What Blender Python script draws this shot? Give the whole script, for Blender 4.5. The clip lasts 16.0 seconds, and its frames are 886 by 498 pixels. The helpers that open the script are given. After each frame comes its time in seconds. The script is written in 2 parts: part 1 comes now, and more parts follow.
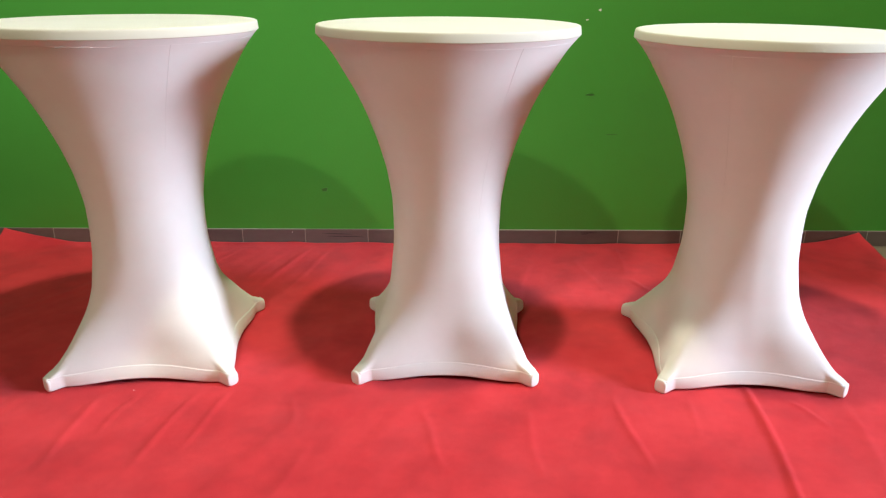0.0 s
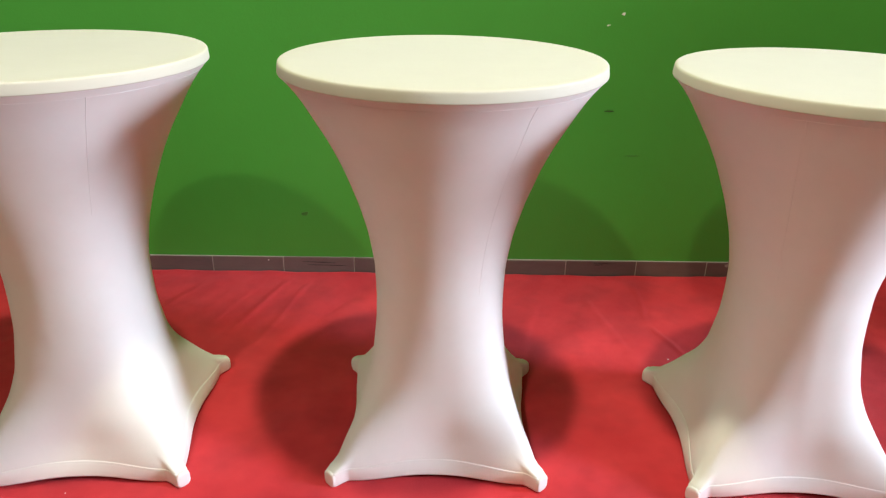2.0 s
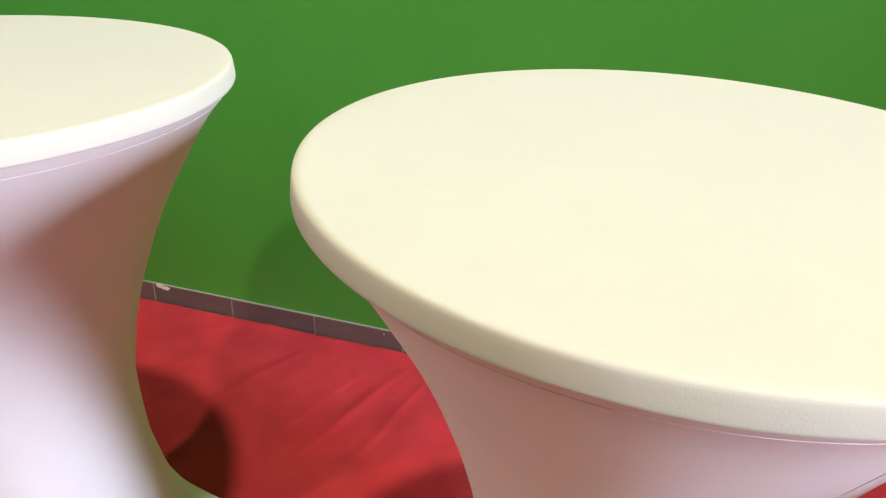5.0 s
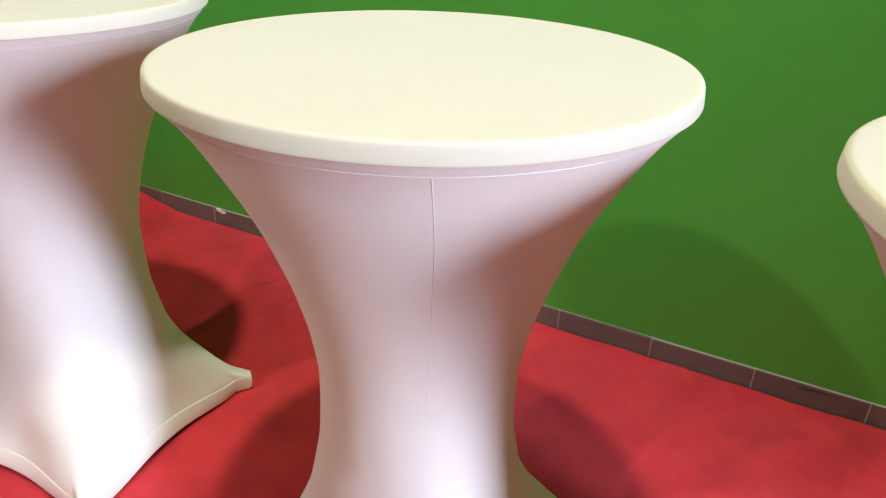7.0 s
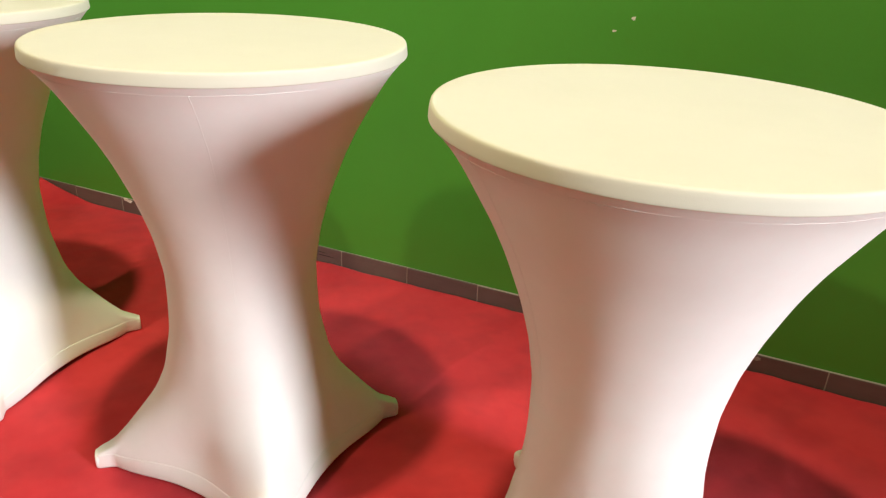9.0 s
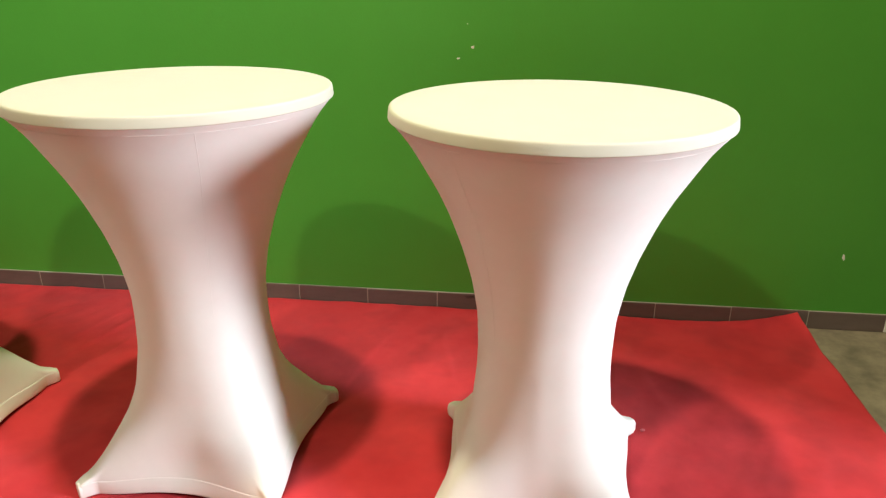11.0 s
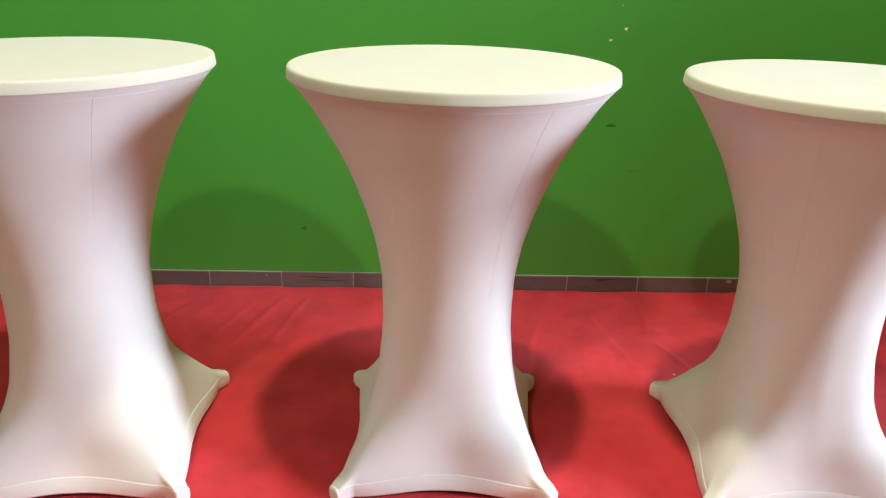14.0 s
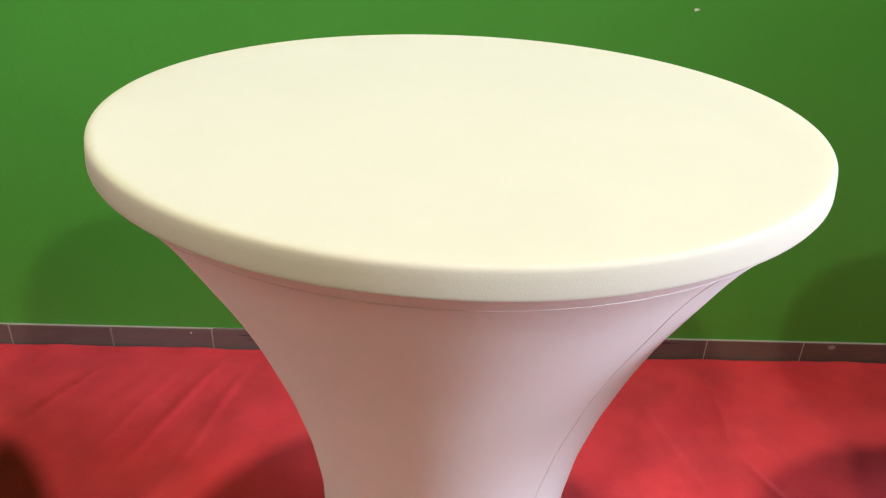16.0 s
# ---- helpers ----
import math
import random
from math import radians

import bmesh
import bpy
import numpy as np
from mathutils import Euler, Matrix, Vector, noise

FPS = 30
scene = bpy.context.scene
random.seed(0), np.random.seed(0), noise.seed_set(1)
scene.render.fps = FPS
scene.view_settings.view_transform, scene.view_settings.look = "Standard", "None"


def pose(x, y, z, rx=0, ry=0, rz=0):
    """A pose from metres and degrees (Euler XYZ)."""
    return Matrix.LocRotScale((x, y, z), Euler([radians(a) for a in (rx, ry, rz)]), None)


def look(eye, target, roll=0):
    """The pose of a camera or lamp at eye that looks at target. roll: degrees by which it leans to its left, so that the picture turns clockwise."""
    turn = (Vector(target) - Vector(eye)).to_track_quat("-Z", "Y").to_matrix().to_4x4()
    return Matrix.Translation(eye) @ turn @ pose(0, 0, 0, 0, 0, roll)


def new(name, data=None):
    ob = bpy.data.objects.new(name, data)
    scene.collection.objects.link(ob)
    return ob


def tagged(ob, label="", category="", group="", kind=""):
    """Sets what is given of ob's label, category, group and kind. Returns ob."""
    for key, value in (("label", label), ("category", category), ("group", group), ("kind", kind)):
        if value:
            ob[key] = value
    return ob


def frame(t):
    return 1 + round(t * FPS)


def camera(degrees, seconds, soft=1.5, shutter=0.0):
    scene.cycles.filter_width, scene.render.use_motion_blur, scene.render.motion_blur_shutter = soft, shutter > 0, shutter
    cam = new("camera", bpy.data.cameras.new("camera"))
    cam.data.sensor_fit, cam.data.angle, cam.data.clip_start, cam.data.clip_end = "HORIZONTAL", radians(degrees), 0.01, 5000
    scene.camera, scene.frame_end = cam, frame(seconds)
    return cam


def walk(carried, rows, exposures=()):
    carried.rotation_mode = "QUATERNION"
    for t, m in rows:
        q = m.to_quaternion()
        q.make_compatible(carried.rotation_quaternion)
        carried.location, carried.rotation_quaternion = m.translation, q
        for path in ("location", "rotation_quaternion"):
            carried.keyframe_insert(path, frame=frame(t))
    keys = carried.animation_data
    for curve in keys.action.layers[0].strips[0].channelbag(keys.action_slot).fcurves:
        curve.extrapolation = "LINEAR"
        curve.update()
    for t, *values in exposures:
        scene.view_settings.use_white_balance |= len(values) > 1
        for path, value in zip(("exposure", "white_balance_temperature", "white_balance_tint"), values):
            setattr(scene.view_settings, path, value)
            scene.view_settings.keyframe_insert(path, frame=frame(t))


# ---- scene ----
cam = camera(62.77, 16.0, soft=1.25)
PATH = [
    (0, -0.0072, -3.3657, 1.2333, 69.428, -0.338, -0.296),
    (0.5, 0.0382, -3.3058, 1.3018, 68.307, -0.478, 0.382),
    (1, 0.0787, -3.2316, 1.3430, 67.038, -0.634, 0.443),
    (1.5, 0.0627, -3.0802, 1.3715, 66.439, -0.652, 0.387),
    (2, 0.0167, -2.8673, 1.3952, 65.978, -0.826, 0.001),
    (2.5, 0.0093, -2.6601, 1.3951, 65.457, -0.778, -0.331),
    (3, 0.0332, -2.4460, 1.4091, 65.659, -0.911, -0.384),
    (3.5, 0.0139, -2.2131, 1.3989, 65.086, -1.448, 0.699),
    (4, -0.0321, -2.0095, 1.3787, 64.325, -1.820, 5.097),
    (4.2, -0.0372, -1.9356, 1.3687, 64.104, -1.749, 7.972),
    (4.6, -0.0441, -1.8313, 1.3558, 63.564, -1.876, 12.462),
    (5.0, -0.0102, -1.8141, 1.3499, 63.093, -1.930, 17.231),
    (5.4, 0.0595, -1.8514, 1.3482, 62.732, -1.936, 21.698),
    (5.9, 0.1886, -1.9252, 1.3479, 62.496, -1.916, 25.974),
    (6.3, 0.3192, -1.9662, 1.3457, 62.529, -1.908, 27.640),
    (6.5, 0.3782, -1.9758, 1.3433, 62.818, -2.307, 28.284),
    (7, 0.5655, -2.0027, 1.3387, 62.787, -1.918, 28.810),
    (7.5, 0.7311, -2.0371, 1.3330, 63.114, -1.942, 28.741),
    (8, 0.8727, -2.1132, 1.3337, 63.825, -2.250, 28.099),
    (8.5, 1.0100, -2.2268, 1.3432, 64.234, -2.385, 27.084),
    (9, 1.1370, -2.3350, 1.3586, 65.351, -2.377, 24.910),
    (9.4, 1.2051, -2.4331, 1.3683, 66.017, -2.244, 22.766),
    (9.9, 1.1969, -2.5711, 1.3793, 66.929, -1.694, 18.264),
    (10.4, 1.1065, -2.7070, 1.3877, 67.796, -0.947, 12.813),
    (10.9, 0.9573, -2.8201, 1.3927, 68.476, -0.250, 7.566),
    (11.5, 0.7332, -2.8969, 1.3922, 68.845, 0.177, 3.161),
    (12, 0.5360, -2.9250, 1.3885, 68.887, 0.237, 0.858),
    (12.5, 0.3444, -2.9606, 1.3697, 68.649, 0.067, -0.682),
    (13, 0.2139, -3.0276, 1.3613, 68.883, -0.237, -0.982),
    (13.5, 0.0665, -3.0443, 1.3582, 68.113, -0.736, -1.082),
    (14, -0.0377, -2.8542, 1.3461, 67.907, -1.313, -0.849),
    (14.5, -0.0491, -2.6233, 1.3279, 66.525, -1.741, -1.492),
    (15, -0.0005, -2.3608, 1.3382, 65.508, -1.860, -1.366),
    (15.5, 0.0005, -2.1185, 1.3294, 63.931, -2.117, -1.365),
    (16, -0.0182, -1.8785, 1.3344, 62.719, -2.085, -0.731),
]
EXPOSURES = [(0.0, 0.23, 6400, 11), (2.0, 0.12, 6500, 10), (3.2, 0.11, 6500, 10), (4.2, 0.20, 6350, 14), (6.4, 0.14, 6250, 18), (7.5, 0.11, 6600, 12), (8.5, 0.11, 7150, 11), (9.2, 0.07, 7700, 10),
             (11.3, 0.25, 7100, 9), (12.5, 0.21, 6480, 10), (14.0, 0.18, 6450, 10), (15.2, 0.14, 6480, 12), (16.0, 0.16, 6400, 15)]
walk(cam, [(t, pose(x, y, z, rx, ry, rz)) for t, x, y, z, rx, ry, rz in PATH], EXPOSURES)

# ---- light ----
LAMP_NEAR = (0.25, -1.71, 4.6)      # hanging lamp almost over the tables
LAMP_FAR = (-2.1, -6.3, 6.6)        # lamp high up at the back of the hall
world = bpy.data.worlds.new("sky")
scene.world = world
world.use_nodes = True
wn = world.node_tree.nodes
sky = wn.new("ShaderNodeTexSky")
sky.sky_type, sky.sun_disc = "NISHITA", False
sky.sun_elevation, sky.sun_rotation = radians(35), radians(150)
world.node_tree.links.new(sky.outputs[0], wn["Background"].inputs[0])
wn["Background"].inputs[1].default_value = 0.1


def lamp(name, kind, place, watts, colour, size):
    data = bpy.data.lights.new(name, kind)
    data.energy, data.color = watts, colour
    ob = new(name, data)
    ob.location = place
    if kind == "SPOT":
        data.shadow_soft_size, data.spot_size, data.spot_blend = size, radians(165), 0.35
    else:
        data.shape, data.size, data.size_y = "RECTANGLE", size[0], size[1]
    return ob


lamp("lamp_light", "SPOT", LAMP_NEAR, 425, (1.0, 0.92, 0.71), 0.11)
lamp("lamp_light", "SPOT", LAMP_FAR, 660, (1.0, 0.91, 0.70), 0.14)
DAY = (7.97, -3.1, 2.85)               # window in the side wall
day = lamp("daylight", "AREA", DAY, 81, (0.74, 0.81, 1.0), (1.3, 2.2))
day.matrix_basis = look(DAY, (0.2, -1.1, 0.6))
day.data.spread = radians(50)     # deep reveal


# ---- materials ----
def material(name, base, rough=0.6, metal=0.0, dark=None, scale=6.0, amount=0.5, bump=0.0, bump_scale=200.0,
             sheen=0.0, spec=0.5, per_piece=0.0, stretch=(1, 1, 1), rough_var=0.0):
    """A surface with a large-scale stain noise, a fine grain bump and, for pieces, a tint of their own."""
    m = bpy.data.materials.new(name)
    m.use_nodes = True
    n, l = m.node_tree.nodes, m.node_tree.links
    b = n["Principled BSDF"]
    b.inputs["Roughness"].default_value = rough
    b.inputs["Metallic"].default_value = metal
    b.inputs["Specular IOR Level"].default_value = spec
    b.inputs["Sheen Weight"].default_value = sheen
    co = n.new("ShaderNodeTexCoord")
    mp = n.new("ShaderNodeMapping")
    mp.inputs["Scale"].default_value = stretch
    l.new(co.outputs["Object"], mp.inputs["Vector"])
    big = n.new("ShaderNodeTexNoise")
    big.inputs["Scale"].default_value, big.inputs["Detail"].default_value = scale, 6.0
    big.inputs["Roughness"].default_value = 0.62
    l.new(mp.outputs[0], big.inputs["Vector"])
    ramp = n.new("ShaderNodeValToRGB")
    ramp.color_ramp.elements[0].position, ramp.color_ramp.elements[1].position = 0.5 - 0.28, 0.5 + 0.24
    dark = dark or tuple(c * (1 - 0.25 * amount) for c in base)
    ramp.color_ramp.elements[0].color, ramp.color_ramp.elements[1].color = (*dark, 1), (*base, 1)
    l.new(big.outputs[0], ramp.inputs[0])
    out = ramp.outputs[0]
    if per_piece:
        info = n.new("ShaderNodeObjectInfo")
        mr = n.new("ShaderNodeMapRange")
        mr.inputs["To Min"].default_value, mr.inputs["To Max"].default_value = 1 - per_piece, 1 + per_piece
        l.new(info.outputs["Random"], mr.inputs["Value"])
        hv = n.new("ShaderNodeHueSaturation")
        l.new(mr.outputs[0], hv.inputs["Value"])
        l.new(out, hv.inputs["Color"])
        out = hv.outputs[0]
    l.new(out, b.inputs["Base Color"])
    if rough_var:
        rr = n.new("ShaderNodeMapRange")
        rr.inputs["To Min"].default_value, rr.inputs["To Max"].default_value = rough - rough_var, rough + rough_var
        l.new(big.outputs[0], rr.inputs["Value"])
        l.new(rr.outputs[0], b.inputs["Roughness"])
    if bump:
        fine = n.new("ShaderNodeTexNoise")
        fine.inputs["Scale"].default_value, fine.inputs["Detail"].default_value = bump_scale, 4.0
        l.new(co.outputs["Object"], fine.inputs["Vector"])
        bp = n.new("ShaderNodeBump")
        bp.inputs["Strength"].default_value, bp.inputs["Distance"].default_value = bump, 0.004
        l.new(fine.outputs[0], bp.inputs["Height"])
        l.new(bp.outputs[0], b.inputs["Normal"])
    return m


CLOTH = material("white_stretch_cloth", (0.825, 0.83, 0.775), 0.55, dark=(0.785, 0.79, 0.735), scale=9, bump=0.05, bump_scale=700, sheen=0.03, spec=0.3)
TOPCLOTH = material("cream_topper_cloth", (0.675, 0.650, 0.535), 0.70, dark=(0.635, 0.610, 0.495), scale=5, bump=0.06, bump_scale=600, sheen=0.2, spec=0.3)
CARPET = material("red_event_carpet", (0.68, 0.054, 0.064), 0.95, dark=(0.53, 0.031, 0.040), scale=4.2, bump=0.35, bump_scale=420, sheen=0.05, spec=0.06)
GREEN = material("green_wall_paint", (0.066, 0.325, 0.040), 0.42, dark=(0.057, 0.292, 0.036), scale=2.2, bump=0.12, bump_scale=90, spec=0.45, rough_var=0.06)
TILE = material("brown_grey_skirting_tile", (0.155, 0.118, 0.105), 0.45, dark=(0.115, 0.088, 0.080), scale=9, bump=0.1, bump_scale=160, per_piece=0.12, stretch=(1, 1, 3))
GROUT = material("pale_grout", (0.38, 0.345, 0.30), 0.9, scale=30, bump=0.3, bump_scale=260)
CONCRETE = material("stained_concrete", (0.36, 0.305, 0.21), 0.8, dark=(0.085, 0.072, 0.052), scale=6.5, bump=0.3, bump_scale=120, rough_var=0.15)
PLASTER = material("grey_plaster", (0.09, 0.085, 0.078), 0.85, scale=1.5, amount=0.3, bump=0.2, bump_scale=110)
CHIP = material("bare_plaster_chip", (0.80, 0.80, 0.74), 0.85, scale=120, bump=0.4, bump_scale=500)
SCRATCH = material("dark_scuff", (0.035, 0.105, 0.022), 0.6, scale=80)
SMUDGE = material("dull_green_smudge", (0.048, 0.175, 0.028), 0.6, scale=60)
# worn, trodden blotches of the carpet
cn, cl = CARPET.node_tree.nodes, CARPET.node_tree.links
blot = cn.new("ShaderNodeTexNoise")
blot.inputs["Scale"].default_value, blot.inputs["Detail"].default_value = 5.5, 3.0
cl.new(cn["Texture Coordinate"].outputs["Object"], blot.inputs["Vector"])
blot_ramp = cn.new("ShaderNodeValToRGB")
blot_ramp.color_ramp.elements[0].position, blot_ramp.color_ramp.elements[1].position = 0.28, 0.58
blot_ramp.color_ramp.elements[0].color, blot_ramp.color_ramp.elements[1].color = (0.78, 0.85, 0.86, 1), (1, 1, 1, 1)
cl.new(blot.outputs[0], blot_ramp.inputs[0])
mixer = cn.new("ShaderNodeMix")
mixer.data_type, mixer.blend_type = "RGBA", "MULTIPLY"
mixer.inputs[0].default_value = 1.0
cl.new(cn["Color Ramp"].outputs[0], mixer.inputs[6])
cl.new(blot_ramp.outputs[0], mixer.inputs[7])
cl.new(mixer.outputs[2], cn["Principled BSDF"].inputs["Base Color"])
SCUFF = material("black_scuff", (0.045, 0.035, 0.032), 0.7, scale=80)
TRIM = material("white_door_trim", (0.72, 0.72, 0.68), 0.45, dark=(0.60, 0.59, 0.55), scale=8, bump=0.05, bump_scale=90)


# ---- mesh helpers ----
def mesh_object(name, bm, mat, smooth=True):
    me = bpy.data.meshes.new(name)
    bmesh.ops.recalc_face_normals(bm, faces=bm.faces)
    bm.to_mesh(me)
    bm.free()
    me.materials.append(mat)
    if smooth:
        me.polygons.foreach_set("use_smooth", [True] * len(me.polygons))
    return new(name, me)


def part(name, bm, mat, parent, label="", smooth=True):
    ob = mesh_object(name, bm, mat, smooth)
    ob.parent = parent
    return tagged(ob, label)


def box(bm, x0, x1, y0, y1, z0, z1, bevel=0.0, segments=2):
    made = bmesh.ops.create_cube(bm, size=1.0)["verts"]
    for v in made:
        v.co = Vector(((x0 + x1) / 2 + v.co.x * (x1 - x0), (y0 + y1) / 2 + v.co.y * (y1 - y0), (z0 + z1) / 2 + v.co.z * (z1 - z0)))
    if bevel:
        edges = list({e for v in made for e in v.link_edges})
        bmesh.ops.bevel(bm, geom=edges, offset=bevel, segments=segments, affect="EDGES", profile=0.5)
    return bm


def grid_faces(bm, rows, close=True):
    """Joins rows of vertices into quads; close: each row is a ring."""
    for a, b in zip(rows, rows[1:]):
        n = len(a)
        for i in range(n if close else n - 1):
            j = (i + 1) % n
            bm.faces.new((a[i], a[j], b[j], b[i]))


def tube(bm, path, radius, sides=6):
    """A thin thread along a path of points."""
    rows = []
    for i, p in enumerate(path):
        a, b = path[max(i - 1, 0)], path[min(i + 1, len(path) - 1)]
        d = (b - a).normalized()
        u = d.orthogonal().normalized() if abs(d.z) > 0.95 else d.cross(Vector((0, 0, 1))).normalized()
        w = d.cross(u)
        rows.append([bm.verts.new(p + radius * (math.cos(k) * u + math.sin(k) * w)) for k in np.linspace(0, 2 * math.pi, sides, endpoint=False)])
    grid_faces(bm, rows)
    bm.faces.new(rows[0])
    bm.faces.new(rows[-1])


# ---- setting: hall ----
X0, X1, Y0, CEILING = -5.0, 8.0, -8.0, 6.9
DOOR_X, DOOR_END = 2.405, 3.25


def structure(name, bm, mat, label, category, smooth=False):
    return tagged(mesh_object(name, bm, mat, smooth), label, category, kind="structure")


structure("floor", box(bmesh.new(), X0 - 0.2, X1 + 0.2, Y0 - 0.2, 3.2, -0.15, -0.004), CONCRETE, "stained grey-brown bare concrete floor of a hall", "floor")
structure("ground", box(bmesh.new(), X1 + 0.2, 60, -60, 60, -0.2, -0.03), CONCRETE, "grey paved yard outside the hall", "ground")
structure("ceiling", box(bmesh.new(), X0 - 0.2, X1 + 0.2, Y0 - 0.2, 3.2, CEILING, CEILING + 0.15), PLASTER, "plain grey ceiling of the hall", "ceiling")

bm = box(bmesh.new(), X0, DOOR_X, 0.0, 0.2, -0.004, CEILING)
box(bm, DOOR_X, DOOR_END, 0.0, 0.2, 2.1, CEILING)
box(bm, DOOR_END, X1, 0.0, 0.2, -0.004, CEILING)
wall_north = structure("wall_north", bm, GREEN, "green painted wall with small chips and scuffs", "wall")
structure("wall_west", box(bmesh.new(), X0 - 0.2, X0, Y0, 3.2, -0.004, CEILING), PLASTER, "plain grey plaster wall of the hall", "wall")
bm = box(bmesh.new(), X1, X1 + 0.2, Y0, -3.75, -0.004, CEILING)
box(bm, X1, X1 + 0.2, -2.45, 3.2, -0.004, CEILING)
box(bm, X1, X1 + 0.2, -3.75, -2.45, 3.95, CEILING)
box(bm, X1, X1 + 0.2, -3.75, -2.45, -0.004, 1.75)
structure("wall_east", bm, PLASTER, "grey plaster wall with one window opening", "wall")
structure("wall_south", box(bmesh.new(), X0, X1, Y0 - 0.2, Y0, -0.004, CEILING), PLASTER, "plain grey plaster wall of the hall", "wall")
# unseen pier, added to keep daylight off the strip along the green wall
structure("wall_daylight_blocker", box(bmesh.new(), DOOR_END + 0.02, DOOR_END + 0.2, -1.25, 0.0, -0.004, CEILING), PLASTER, "plain unseen pier added beyond the doorway to block daylight", "wall")
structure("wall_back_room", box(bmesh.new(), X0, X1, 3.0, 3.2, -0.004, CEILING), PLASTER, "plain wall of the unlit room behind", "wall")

# white trim round the doorway at the wall's end
bm = box(bmesh.new(), DOOR_X, DOOR_X + 0.035, -0.012, 0.2, -0.004, 2.1, 0.004)
box(bm, DOOR_X + 0.035, DOOR_END - 0.035, -0.012, 0.2, 2.065, 2.1, 0.004)
box(bm, DOOR_END - 0.035, DOOR_END, -0.012, 0.2, -0.004, 2.1, 0.004)
structure("trim", bm, TRIM, "white painted door trim at the end of the green wall", "trim")

# skirting: grout bed and single tiles
PITCH, JOINT_X, SKIRT = 0.3066, -0.6561, 0.0733
bm = box(bmesh.new(), X0, DOOR_X, -0.0082, 0.0, -0.004, SKIRT + 0.0007)
baseboard = structure("baseboard", bm, GROUT, "brown-grey ceramic skirting tiles with pale joints", "skirting")
tile_bm = box(bmesh.new(), 0.0021, PITCH - 0.0021, -0.0100, -0.002, -0.003, SKIRT, 0.0012, 1)
tile_mesh = None
for n in range(-14, 10):
    x = JOINT_X + PITCH * n
    if tile_mesh is None:
        ob = part("tile", tile_bm, TILE, baseboard, smooth=False)
        tile_mesh = ob.data
    else:
        ob = new("tile", tile_mesh)
        ob.parent = baseboard
    ob.location = (x, random.uniform(-0.0006, 0.0006), random.uniform(-0.0012, 0.0012))
    if n == 9:
        ob.scale.x = (DOOR_X - x) / PITCH


# chips and scuffs of the wall and the skirting
def chip(name, x, z, w, h, mat, parent, y, label, turn=0.0, seed=1):
    rng = random.Random(seed)
    bm = bmesh.new()
    ring = []
    for k in range(14):
        a = 2 * math.pi * k / 14
        r = rng.uniform(0.55, 1.0)
        px, pz = r * w / 2 * math.cos(a), r * h / 2 * math.sin(a)
        c, s = math.cos(turn), math.sin(turn)
        ring.append((x + c * px - s * pz, z + s * px + c * pz))
    front = [bm.verts.new((px, y - 0.0012, pz)) for px, pz in ring]
    back = [bm.verts.new((x + (px - x) * 1.15, y + 0.001, z + (pz - z) * 1.15)) for px, pz in ring]
    grid_faces(bm, [front, back])
    bm.faces.new(front)
    return part(name, bm, mat, parent, label, smooth=False)


chip("paint_chip", 0.705, 1.099, 0.016, 0.013, CHIP, wall_north, 0.0, "white chip in the green paint", 0.3, 1)
chip("paint_chip", 0.651, 1.057, 0.015, 0.008, CHIP, wall_north, 0.0, "white chip in the green paint", 0.2, 2)
chip("paint_chip", 0.684, 1.184, 0.004, 0.006, CHIP, wall_north, 0.0, "white chip in the green paint", 0.4, 9)
chip("paint_chip", 2.194, 0.313, 0.014, 0.030, CHIP, wall_north, 0.0, "white chip in the green paint", 0.2, 3)
chip("dent", 0.692, 0.728, 0.050, 0.008, SCRATCH, wall_north, 0.0, "dark scraped dent in the paint", 0.0, 4)
chip("dent", 0.691, 0.735, 0.030, 0.004, GREEN, wall_north, -0.001, "", 0.0, 5)
chip("scuff", -0.552, 0.273, 0.034, 0.022, SMUDGE, wall_north, 0.0, "dark smudge on the paint", 0.2, 6)
chip("scuff", 0.80, 0.545, 0.075, 0.003, SCRATCH, wall_north, 0.0, "thin dark scratch", 0.02, 7)
chip("tile_chip", 1.273, 0.060, 0.030, 0.022, GROUT, baseboard, -0.0095, "broken tile edge", 0.0, 8)
chip("tile_chip", -1.538, 0.066, 0.070, 0.018, CHIP, baseboard, -0.0095, "white plaster smear on the tile edge", -0.05, 10)
chip("tile_chip", -0.720, 0.059, 0.007, 0.006, CHIP, baseboard, -0.0095, "white speck", 0.0, 11)
for k, (x, z, w) in enumerate(((-0.50, 0.052, 0.16), (-0.46, 0.038, 0.22), (0.735, 0.062, 0.11), (0.71, 0.055, 0.05))):
    chip("tile_scratch", x, z, w, 0.0045, SCUFF, baseboard, -0.0095, "dark scratch along the tile", 0.02 * k - 0.03, 20 + k)


# ---- red carpet ----
CX0, CX1, CY0, CY1 = -2.115, 2.10, -2.03, -0.016
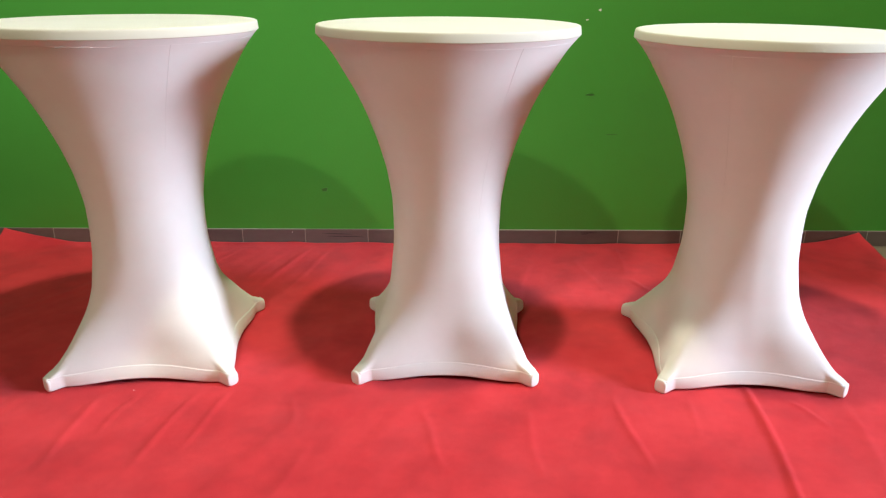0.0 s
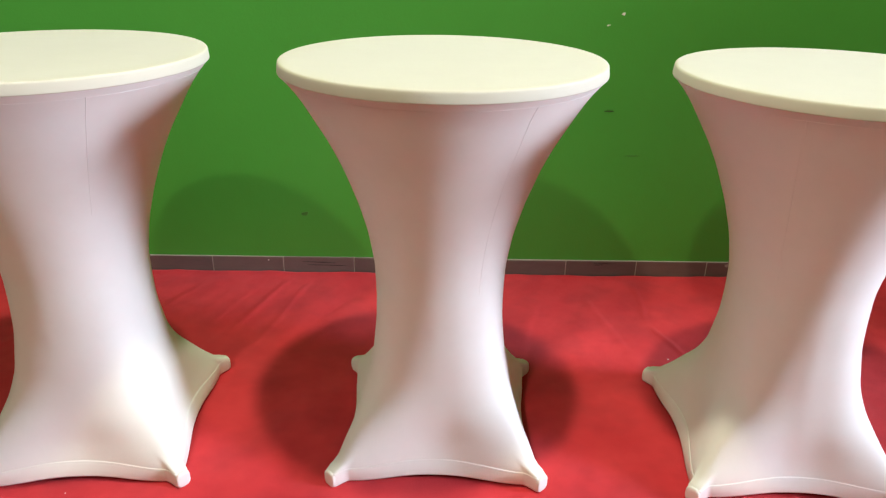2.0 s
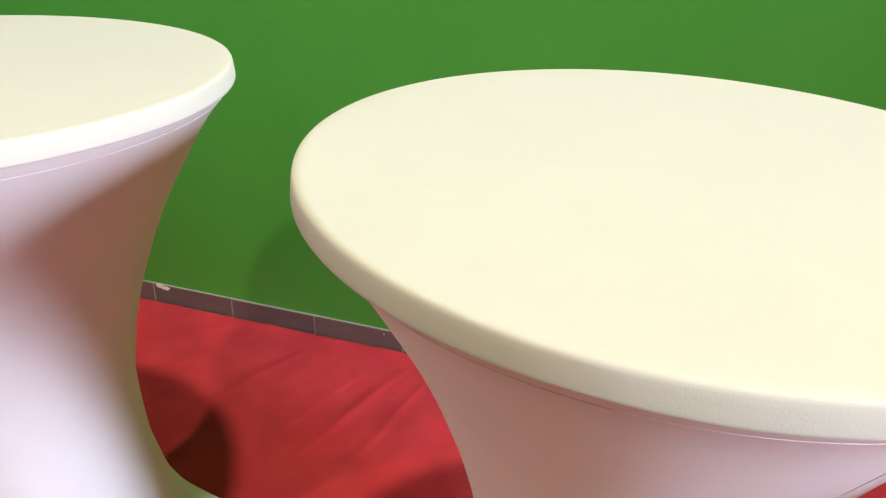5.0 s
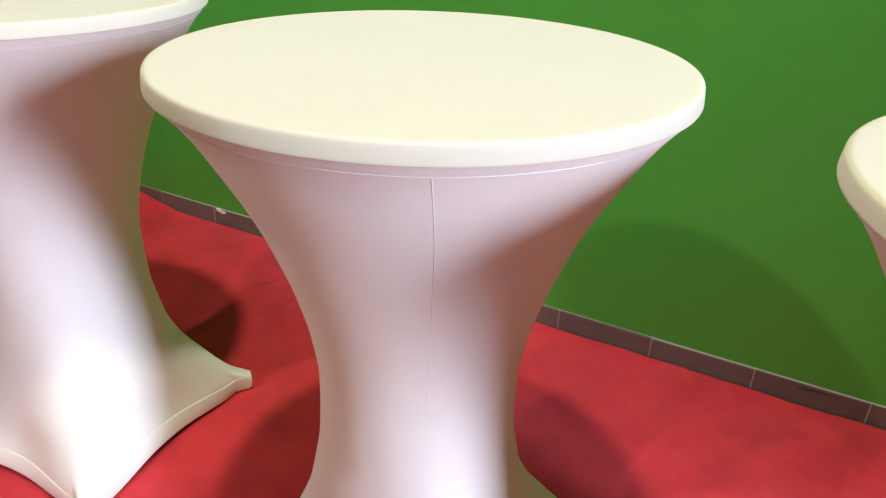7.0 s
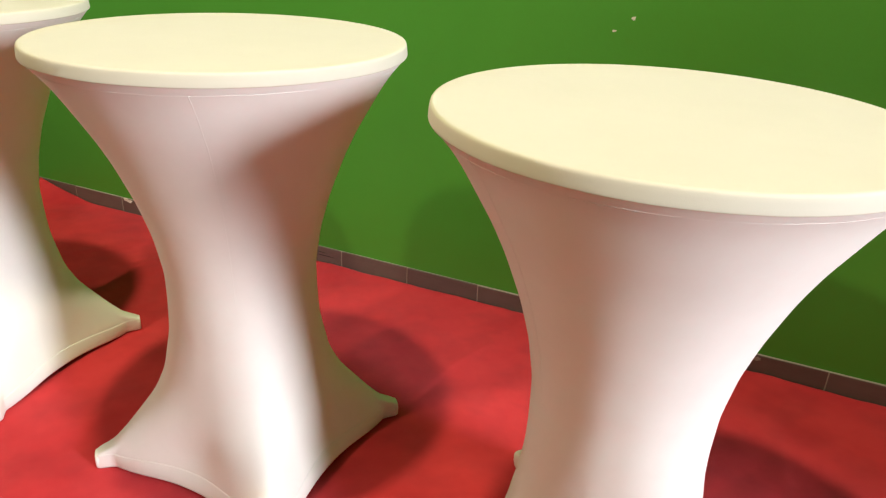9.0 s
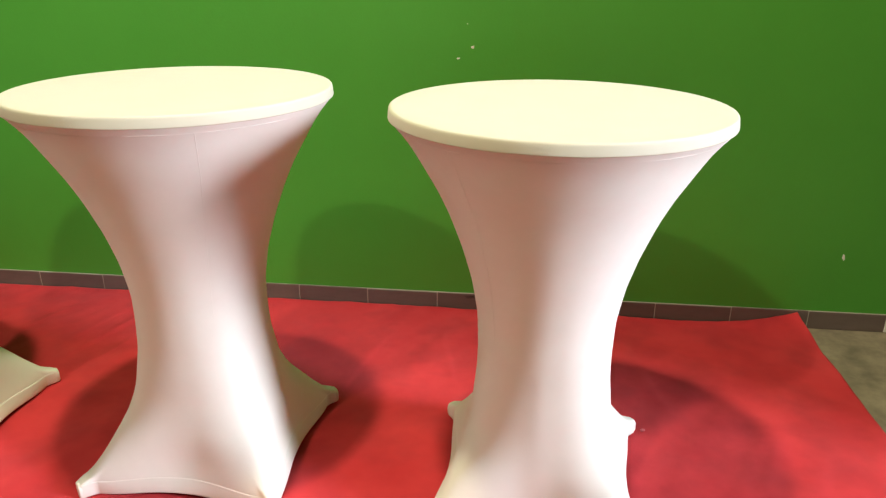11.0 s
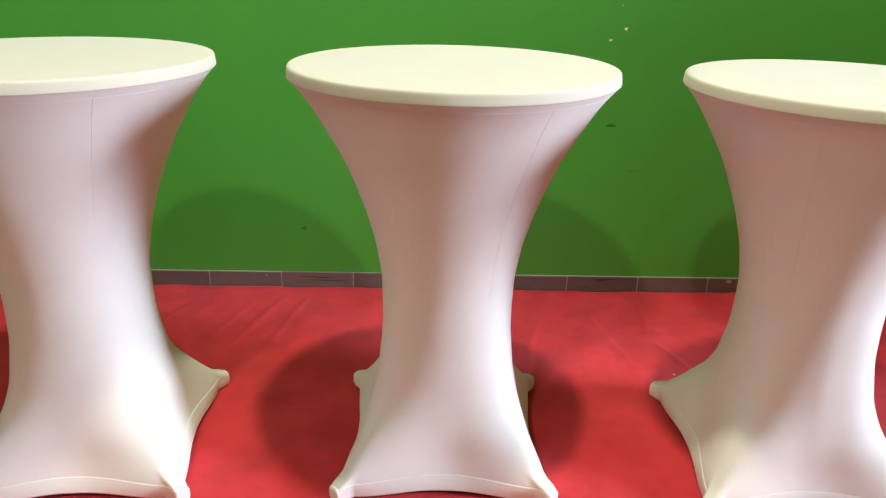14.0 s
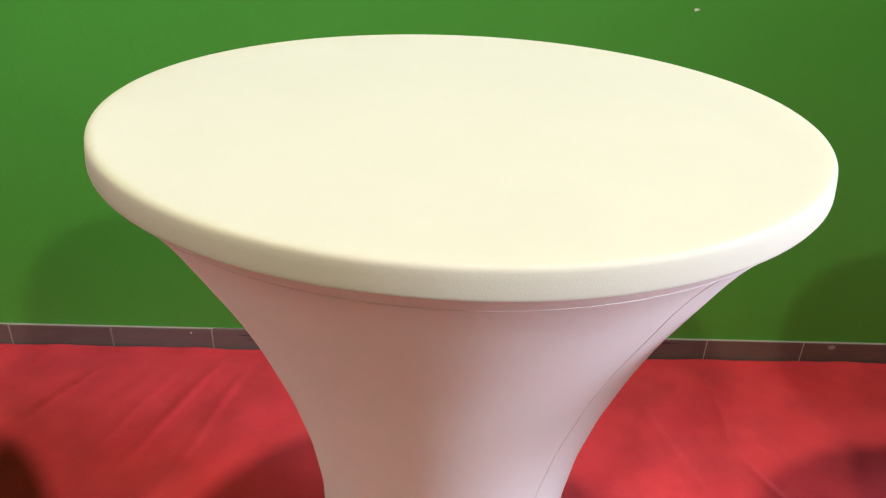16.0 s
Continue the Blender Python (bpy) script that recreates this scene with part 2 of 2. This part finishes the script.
# creases: from, to, height, width
CREASES = (((0.995, -1.30), (0.890, -2.02), 0.0105, 0.016), ((0.541, -1.43), (0.57, -1.76), 0.0052, 0.015), ((0.262, -1.48), (0.270, -1.80), 0.0030, 0.018),
           ((1.086, -1.42), (1.150, -1.56), 0.0034, 0.014), ((1.25, -1.45), (1.16, -1.95), 0.0030, 0.022), ((0.78, -1.42), (0.74, -1.62), 0.0024, 0.014),
           ((-1.062, -1.40), (-1.066, -1.76), 0.0046, 0.018), ((-0.942, -1.39), (-0.985, -1.60), 0.0038, 0.015), ((-0.754, -1.38), (-0.835, -1.76), 0.0052, 0.017),
           ((-0.656, -1.37), (-0.720, -1.67), 0.0044, 0.015), ((-0.445, -1.42), (-0.430, -1.58), 0.0030, 0.014), ((-0.06, -1.46), (0.015, -1.76), 0.0030, 0.016),
           ((-0.35, -1.62), (-0.46, -1.98), 0.0030, 0.020), ((-1.35, -1.42), (-1.48, -1.85), 0.0036, 0.020),
           ((-0.607, -0.08), (-0.77, -0.57), 0.0050, 0.022), ((-0.522, -0.11), (-0.643, -0.62), 0.0042, 0.020), ((-0.724, -0.15), (-0.85, -0.47), 0.0036, 0.020),
           ((-0.95, -0.10), (-1.12, -0.50), 0.0034, 0.024), ((-1.25, -0.25), (-1.75, -0.9), 0.0034, 0.030),
           ((0.858, -0.06), (0.826, -0.40), 0.0042, 0.017), ((0.835, -0.44), (0.920, -0.72), 0.0056, 0.014), ((1.234, -0.06), (1.195, -0.26), 0.0036, 0.016),
           ((1.30, -0.15), (1.45, -0.75), 0.0026, 0.030), ((0.42, -0.25), (0.30, -0.75), 0.0024, 0.024), ((0.62, -0.2), (0.70, -0.62), 0.0026, 0.020))


def carpet_height(x, y):
    h = 0.004 + 0.0035 * noise.noise(Vector((x * 1.7, y * 1.4, 0.3)))
    # slanting pulls in the cloth
    s = 0.88 * x - 0.47 * y
    q = 0.47 * x + 0.88 * y
    h += 0.0058 * noise.noise(Vector((s * 9.0, q * 1.6, 4.0))) * (0.55 + 0.8 * max(0.0, noise.noise(Vector((x, y, 9.0)))))
    h += 0.0017 * noise.noise(Vector((s * 24.0, q * 4.0, 7.0)))
    for (ax, ay), (bx, by), high, wide in CREASES:
        if not (min(ax, bx) - 0.1 < x < max(ax, bx) + 0.1 and by - 0.1 < y < ay + 0.1):
            continue
        dx, dy = bx - ax, by - ay
        t = min(1.0, max(0.0, ((x - ax) * dx + (y - ay) * dy) / (dx * dx + dy * dy)))
        bend = 0.005 * math.sin(6 * t + ax * 5)
        side = ((x - ax) * dy - (y - ay) * dx) / math.hypot(dx, dy) + bend
        d = math.hypot(side, math.hypot(x - ax - t * dx, y - ay - t * dy) * (1.0 if t in (0.0, 1.0) else 0.0))
        h += 0.8 * high * math.exp(-(d / wide) ** 2) * (1 if side > 0 else math.exp(-(d / (0.5 * wide)) ** 2)) * min(1, 5 * t + 0.2, 5 * (1 - t) + 0.2)
    # the far corners ride up the wall
    for cx, reach, up in ((CX0, 0.34, 0.070), (CX1, 0.36, 0.060)):
        d = abs(x - cx) / reach + (CY1 - y) / 0.22
        h += up * max(0.0, 1 - d) ** 1.4
    edge = math.exp(-((CY1 - y) / 0.02) ** 2)
    h += edge * (0.004 + 0.006 * max(0.0, noise.noise(Vector((x * 4.0, 0.0, 2.0)))))
    return max(h, 0.001)


def carpet():
    bm = bmesh.new()
    xs = np.linspace(CX0, CX1, 520)
    ys = np.concatenate([np.linspace(CY0, -0.12, 240, endpoint=False), np.linspace(-0.12, CY1, 12)])
    rows = []
    for y in ys:
        row = []
        for x in xs:
            ex = x + (0.006 * noise.noise(Vector((0, y * 3, 1))) if abs(x) > 2.08 else 0.0)
            ex -= 0.045 * max(0.0, (x - 1.75) / 0.35) ** 2 * math.exp((y - CY1) / 0.12)
            row.append(bm.verts.new((ex, y, carpet_height(x, y))))
        rows.append(row)
    grid_faces(bm, rows, close=False)
    ob = mesh_object("carpet", bm, CARPET)
    mod = ob.modifiers.new("thickness", "SOLIDIFY")
    mod.thickness, mod.offset = 0.003, -1.0
    return tagged(ob, "thin red felt event carpet with creases and curled corners", "carpet")


carpet()

# ---- bar tables under stretch covers ----
TOP_R = 0.4026
FLAT = ((0.0, 0.262), (0.055, 0.239), (0.10, 0.222), (0.166, 0.210), (0.267, 0.190), (0.385, 0.178), (0.45, 0.1765), (0.55, 0.1800),
        (0.65, 0.197), (0.74, 0.223), (0.835, 0.258), (0.90, 0.288), (1.01, 0.351), (1.045, 0.3750), (1.078, 0.4045))
CORNER = ((0.0, 0.368), (0.045, 0.380), (0.075, 0.357), (0.11, 0.323), (0.15, 0.291), (0.204, 0.245), (0.27, 0.213), (0.385, 0.189),
          (0.47, 0.184), (0.55, 0.183), (0.65, 0.199), (0.74, 0.224), (0.835, 0.260), (0.90, 0.290), (1.01, 0.351), (1.045, 0.3750), (1.078, 0.4045))
SQUARE = ((0.0, 1.0), (0.05, 1.0), (0.10, 0.80), (0.20, 0.35), (0.36, 0.0), (1.1, 0.0))
FOOT_LONG = ((0.0, 0.404), (0.038, 0.404), (0.046, 0.399), (0.052, 0.390), (0.059, 0.368), (0.075, 0.32), (0.110, 0.24), (0.150, 0.15), (1.1, 0.1))
FOOT_WIDE = ((0.0, 0.0215), (0.045, 0.0205), (0.060, 0.022), (0.080, 0.026), (0.110, 0.030), (1.1, 0.03))


def smooth_curve(points):
    zs = np.linspace(0, 1.078, 540)
    v = np.interp(zs, *np.array(points).T)
    k = np.exp(-(np.arange(-24, 25) / 11.0) ** 2)
    padded = np.concatenate([2 * v[0] - v[24:0:-1], v, 2 * v[-1] - v[-2:-26:-1]])
    return zs, np.convolve(padded, k / k.sum(), "valid")


FLAT_C, CORNER_C, SQUARE_C = smooth_curve(FLAT), smooth_curve(CORNER), smooth_curve(SQUARE)


def cover_radius(a, z):
    """The cover's radius at angle a (0 is the middle of a side) and height z: round above, square with straight sides below,
    drawn out to a narrow foot at each corner."""
    f, c, w = (float(np.interp(z, *k)) for k in (FLAT_C, CORNER_C, SQUARE_C))
    fold = abs((a + math.pi / 4) % (math.pi / 2) - math.pi / 4)
    off = math.pi / 4 - fold
    fold = math.pi / 4 - math.sqrt(off ** 2 + 0.0036)
    square = max(0.0, (1 / math.cos(fold) - 1) / (math.sqrt(2) - 1)) / 0.80
    soft = ((1 - math.cos(4 * a)) / 2) ** 1.2
    body = f + (c - f) * (w * square + (1 - w) * soft)
    if z > 0.16:
        return body
    end = float(np.interp(z, *np.array(FOOT_LONG).T)) / math.cos(off)
    side = float(np.interp(z, *np.array(FOOT_WIDE).T)) / max(math.sin(off), 1e-4)
    foot = (end ** -14 + side ** -14) ** (-1 / 14)
    return (body ** 22 + foot ** 22) ** (1 / 22)


def ring_angle(k, count):
    """Angles round the cover, closer together at the four corners."""
    u = 2 * math.pi * k / count
    return u + 0.70 * math.sin(4 * u) / 4


def hem_top(a):
    return 0.057 - 0.011 * ((1 - math.cos(4 * a)) / 2) ** 3


def hem_low(a):
    return 0.018 - 0.013 * ((1 - math.cos(4 * a)) / 2) ** 2


RING = 264


def cover_mesh(seed):
    bm = bmesh.new()
    rows = []
    for i in range(92):
        s = i / 91
        row = []
        for k in range(RING):
            a = ring_angle(k, RING)
            low = hem_top(a)
            z = low + (1.0735 - low) * (1 - s) ** 1.45
            r = cover_radius(a, z)
            r += 0.0009 * noise.noise(Vector((3 * math.cos(a) + seed, 3 * math.sin(a), 2.2 * z)))
            row.append(bm.verts.new((r * math.cos(a), r * math.sin(a), z)))
        rows.append(row)
    grid_faces(bm, rows)
    return bm


def hem_mesh(side):
    """The hem of one side, from foot to foot, with its own thickness."""
    bm = bmesh.new()
    rows = []
    for i in range(67):
        a = ring_angle(side * 66 - 33 + i, 264)
        t, b = hem_top(a) + 0.0015, hem_low(a)
        row = []
        for f, out in ((0.0, 0.0004), (0.08, 0.0016), (0.5, 0.0010), (0.9, 0.0022), (1.0, 0.0006), (1.0, -0.0045), (0.0, -0.0035)):
            z = t + (b - t) * f
            r = cover_radius(a, z) + out
            row.append(bm.verts.new((r * math.cos(a), r * math.sin(a), z)))
        rows.append(row)
    grid_faces(bm, rows)
    bm.faces.new(rows[0])
    bm.faces.new(rows[-1])
    return bm


def foot_mesh(corner):
    """A cloth pocket drawn over one foot: a rounded, slightly flared block at the end of the hem."""
    bm = bmesh.new()
    rows = []
    for x, w, z0, z1 in ((0.380, 0.0170, 0.006, 0.046), (0.396, 0.0190, 0.002, 0.048), (0.4045, 0.0200, 0.001, 0.0485), (0.4078, 0.0192, 0.002, 0.0470),
                         (0.4090, 0.0160, 0.006, 0.0445), (0.4093, 0.007, 0.014, 0.036)):
        row = []
        for k in range(16):
            a = 2 * math.pi * (k + 0.5) / 16
            c, s = math.cos(a), math.sin(a)
            e = 0.62
            row.append(bm.verts.new((x, w * math.copysign(abs(c) ** e, c), (z0 + z1) / 2 + (z1 - z0) / 2 * math.copysign(abs(s) ** e, s))))
        rows.append(row)
    grid_faces(bm, rows)
    bm.faces.new(rows[0])
    bm.faces.new(rows[-1])
    bmesh.ops.rotate(bm, verts=bm.verts, matrix=Matrix.Rotation(math.pi / 4 + corner * math.pi / 2, 3, "Z"))
    return bm


def topper_mesh():
    profile = ((0.0005, 1.0992), (0.10, 1.0993), (0.20, 1.0996), (0.30, 1.0998), (0.37, 1.1), (0.390, 1.1), (0.3945, 1.0999), (0.3970, 1.0994), (0.3987, 1.0984),
               (0.3998, 1.0968), (0.4005, 1.0945), (0.4013, 1.0890), (0.4021, 1.0810), (0.4026, 1.0758), (TOP_R, 1.0742), (0.4019, 1.0729), (0.4000, 1.0723), (0.3950, 1.0723))
    bm = bmesh.new()
    rows = []
    for r, z in profile:
        row = []
        for k in range(160):
            a = 2 * math.pi * k / 160
            dz = 0.0007 * noise.noise(Vector((4 * math.cos(a), 4 * math.sin(a), z * 3))) if z < 1.08 else 0.0
            row.append(bm.verts.new((r * math.cos(a), r * math.sin(a), z + dz)))
        rows.append(row)
    grid_faces(bm, rows)
    bm.faces.new(rows[0])
    return bm


def bar_table(x, y, turn, height, seam, label, seed):
    thing = new("bar_table")
    tagged(thing, label, "bar table", "covered bar tables in a row")
    part("cover", cover_mesh(seed), CLOTH, thing, "white stretch cover drawn in at the waist")
    part("topper", topper_mesh(), TOPCLOTH, thing, "cream-white round cloth topper with a thick rim")
    for k in range(4):
        part("hem", hem_mesh(k), CLOTH, thing)
    for k in range(4):
        part("foot_pocket", foot_mesh(k), CLOTH, thing, "small cloth pocket over a table foot")
    # ring seam under the rim and one upright seam
    bm = bmesh.new()
    z = 1.056
    ring = []
    for k in range(129):
        a = 2 * math.pi * k / 128
        r = cover_radius(a, z + 0.0018 * math.sin(2 * a + seed)) + 0.0001
        ring.append(Vector((r * math.cos(a), r * math.sin(a), z + 0.0018 * math.sin(2 * a + seed))))
    tube(bm, ring, 0.0005, 5)
    part("ring_seam", bm, CLOTH, thing, "fine stitched seam under the rim")
    bm = bmesh.new()
    path = []
    for k in range(120):
        z = 1.056 - k / 119 * (1.056 - seam[0][0])
        a = radians(float(np.interp(z, *np.array(seam).T)))
        r = cover_radius(a, z) - 0.0004 - 0.0006 * min(1.0, max(0.0, (0.80 - z) / 0.4))
        path.append(Vector((r * math.cos(a), r * math.sin(a), z)))
    tube(bm, path, 0.0011, 5)
    part("upright_seam", bm, CLOTH, thing, "fine upright seam")
    thing.matrix_basis = pose(x, y, 0.003, 0, 0, turn) @ Matrix.Diagonal((1, 1, (height - 0.003) / 1.1, 1))
    return thing


bar_table(-0.9663, -1.0711, 3.9, 1.104, ((0.74, -52.5), (1.06, -53.8)), "tall bar table in a white stretch cover on red carpet", 1.0)
bar_table(0.0217, -1.0483, -1.0, 1.100, ((0.52, -55.0), (0.66, -55.2), (0.80, -55.7), (0.93, -56.4), (1.06, -58.2)), "tall bar table in a white stretch cover between two others", 2.0)
bar_table(0.9945, -1.1021, -2.4, 1.086, ((0.12, -133.5), (0.36, -133.5), (0.59, -132.0), (0.71, -130.0), (0.89, -127.3), (1.06, -124.6)), "tall bar table in a white stretch cover near carpet's edge", 3.0)


# ---- scraps on the carpet ----
def scrap(x, y, size, mat, label, seed):
    rng = random.Random(seed)
    bm = bmesh.new()
    bmesh.ops.create_icosphere(bm, subdivisions=2, radius=size / 2)
    for v in bm.verts:
        v.co *= rng.uniform(0.7, 1.15)
        v.co.z *= 0.45
    ob = mesh_object("scrap", bm, mat, smooth=False)
    ob.location = (x, y, carpet_height(x, y) + 0.15 * size)
    return tagged(ob, label, "scrap")


PINK = material("pink_scrap", (0.72, 0.16, 0.18), 0.8, scale=90)
scrap(1.333, -0.829, 0.016, PINK, "tiny pink paper scrap lying on the red carpet", 31)
scrap(0.834, -0.679, 0.007, CHIP, "tiny white crumb lying on the red carpet", 32)
scrap(-0.966, -1.370, 0.004, CHIP, "tiny white crumb in front of a bar table", 33)
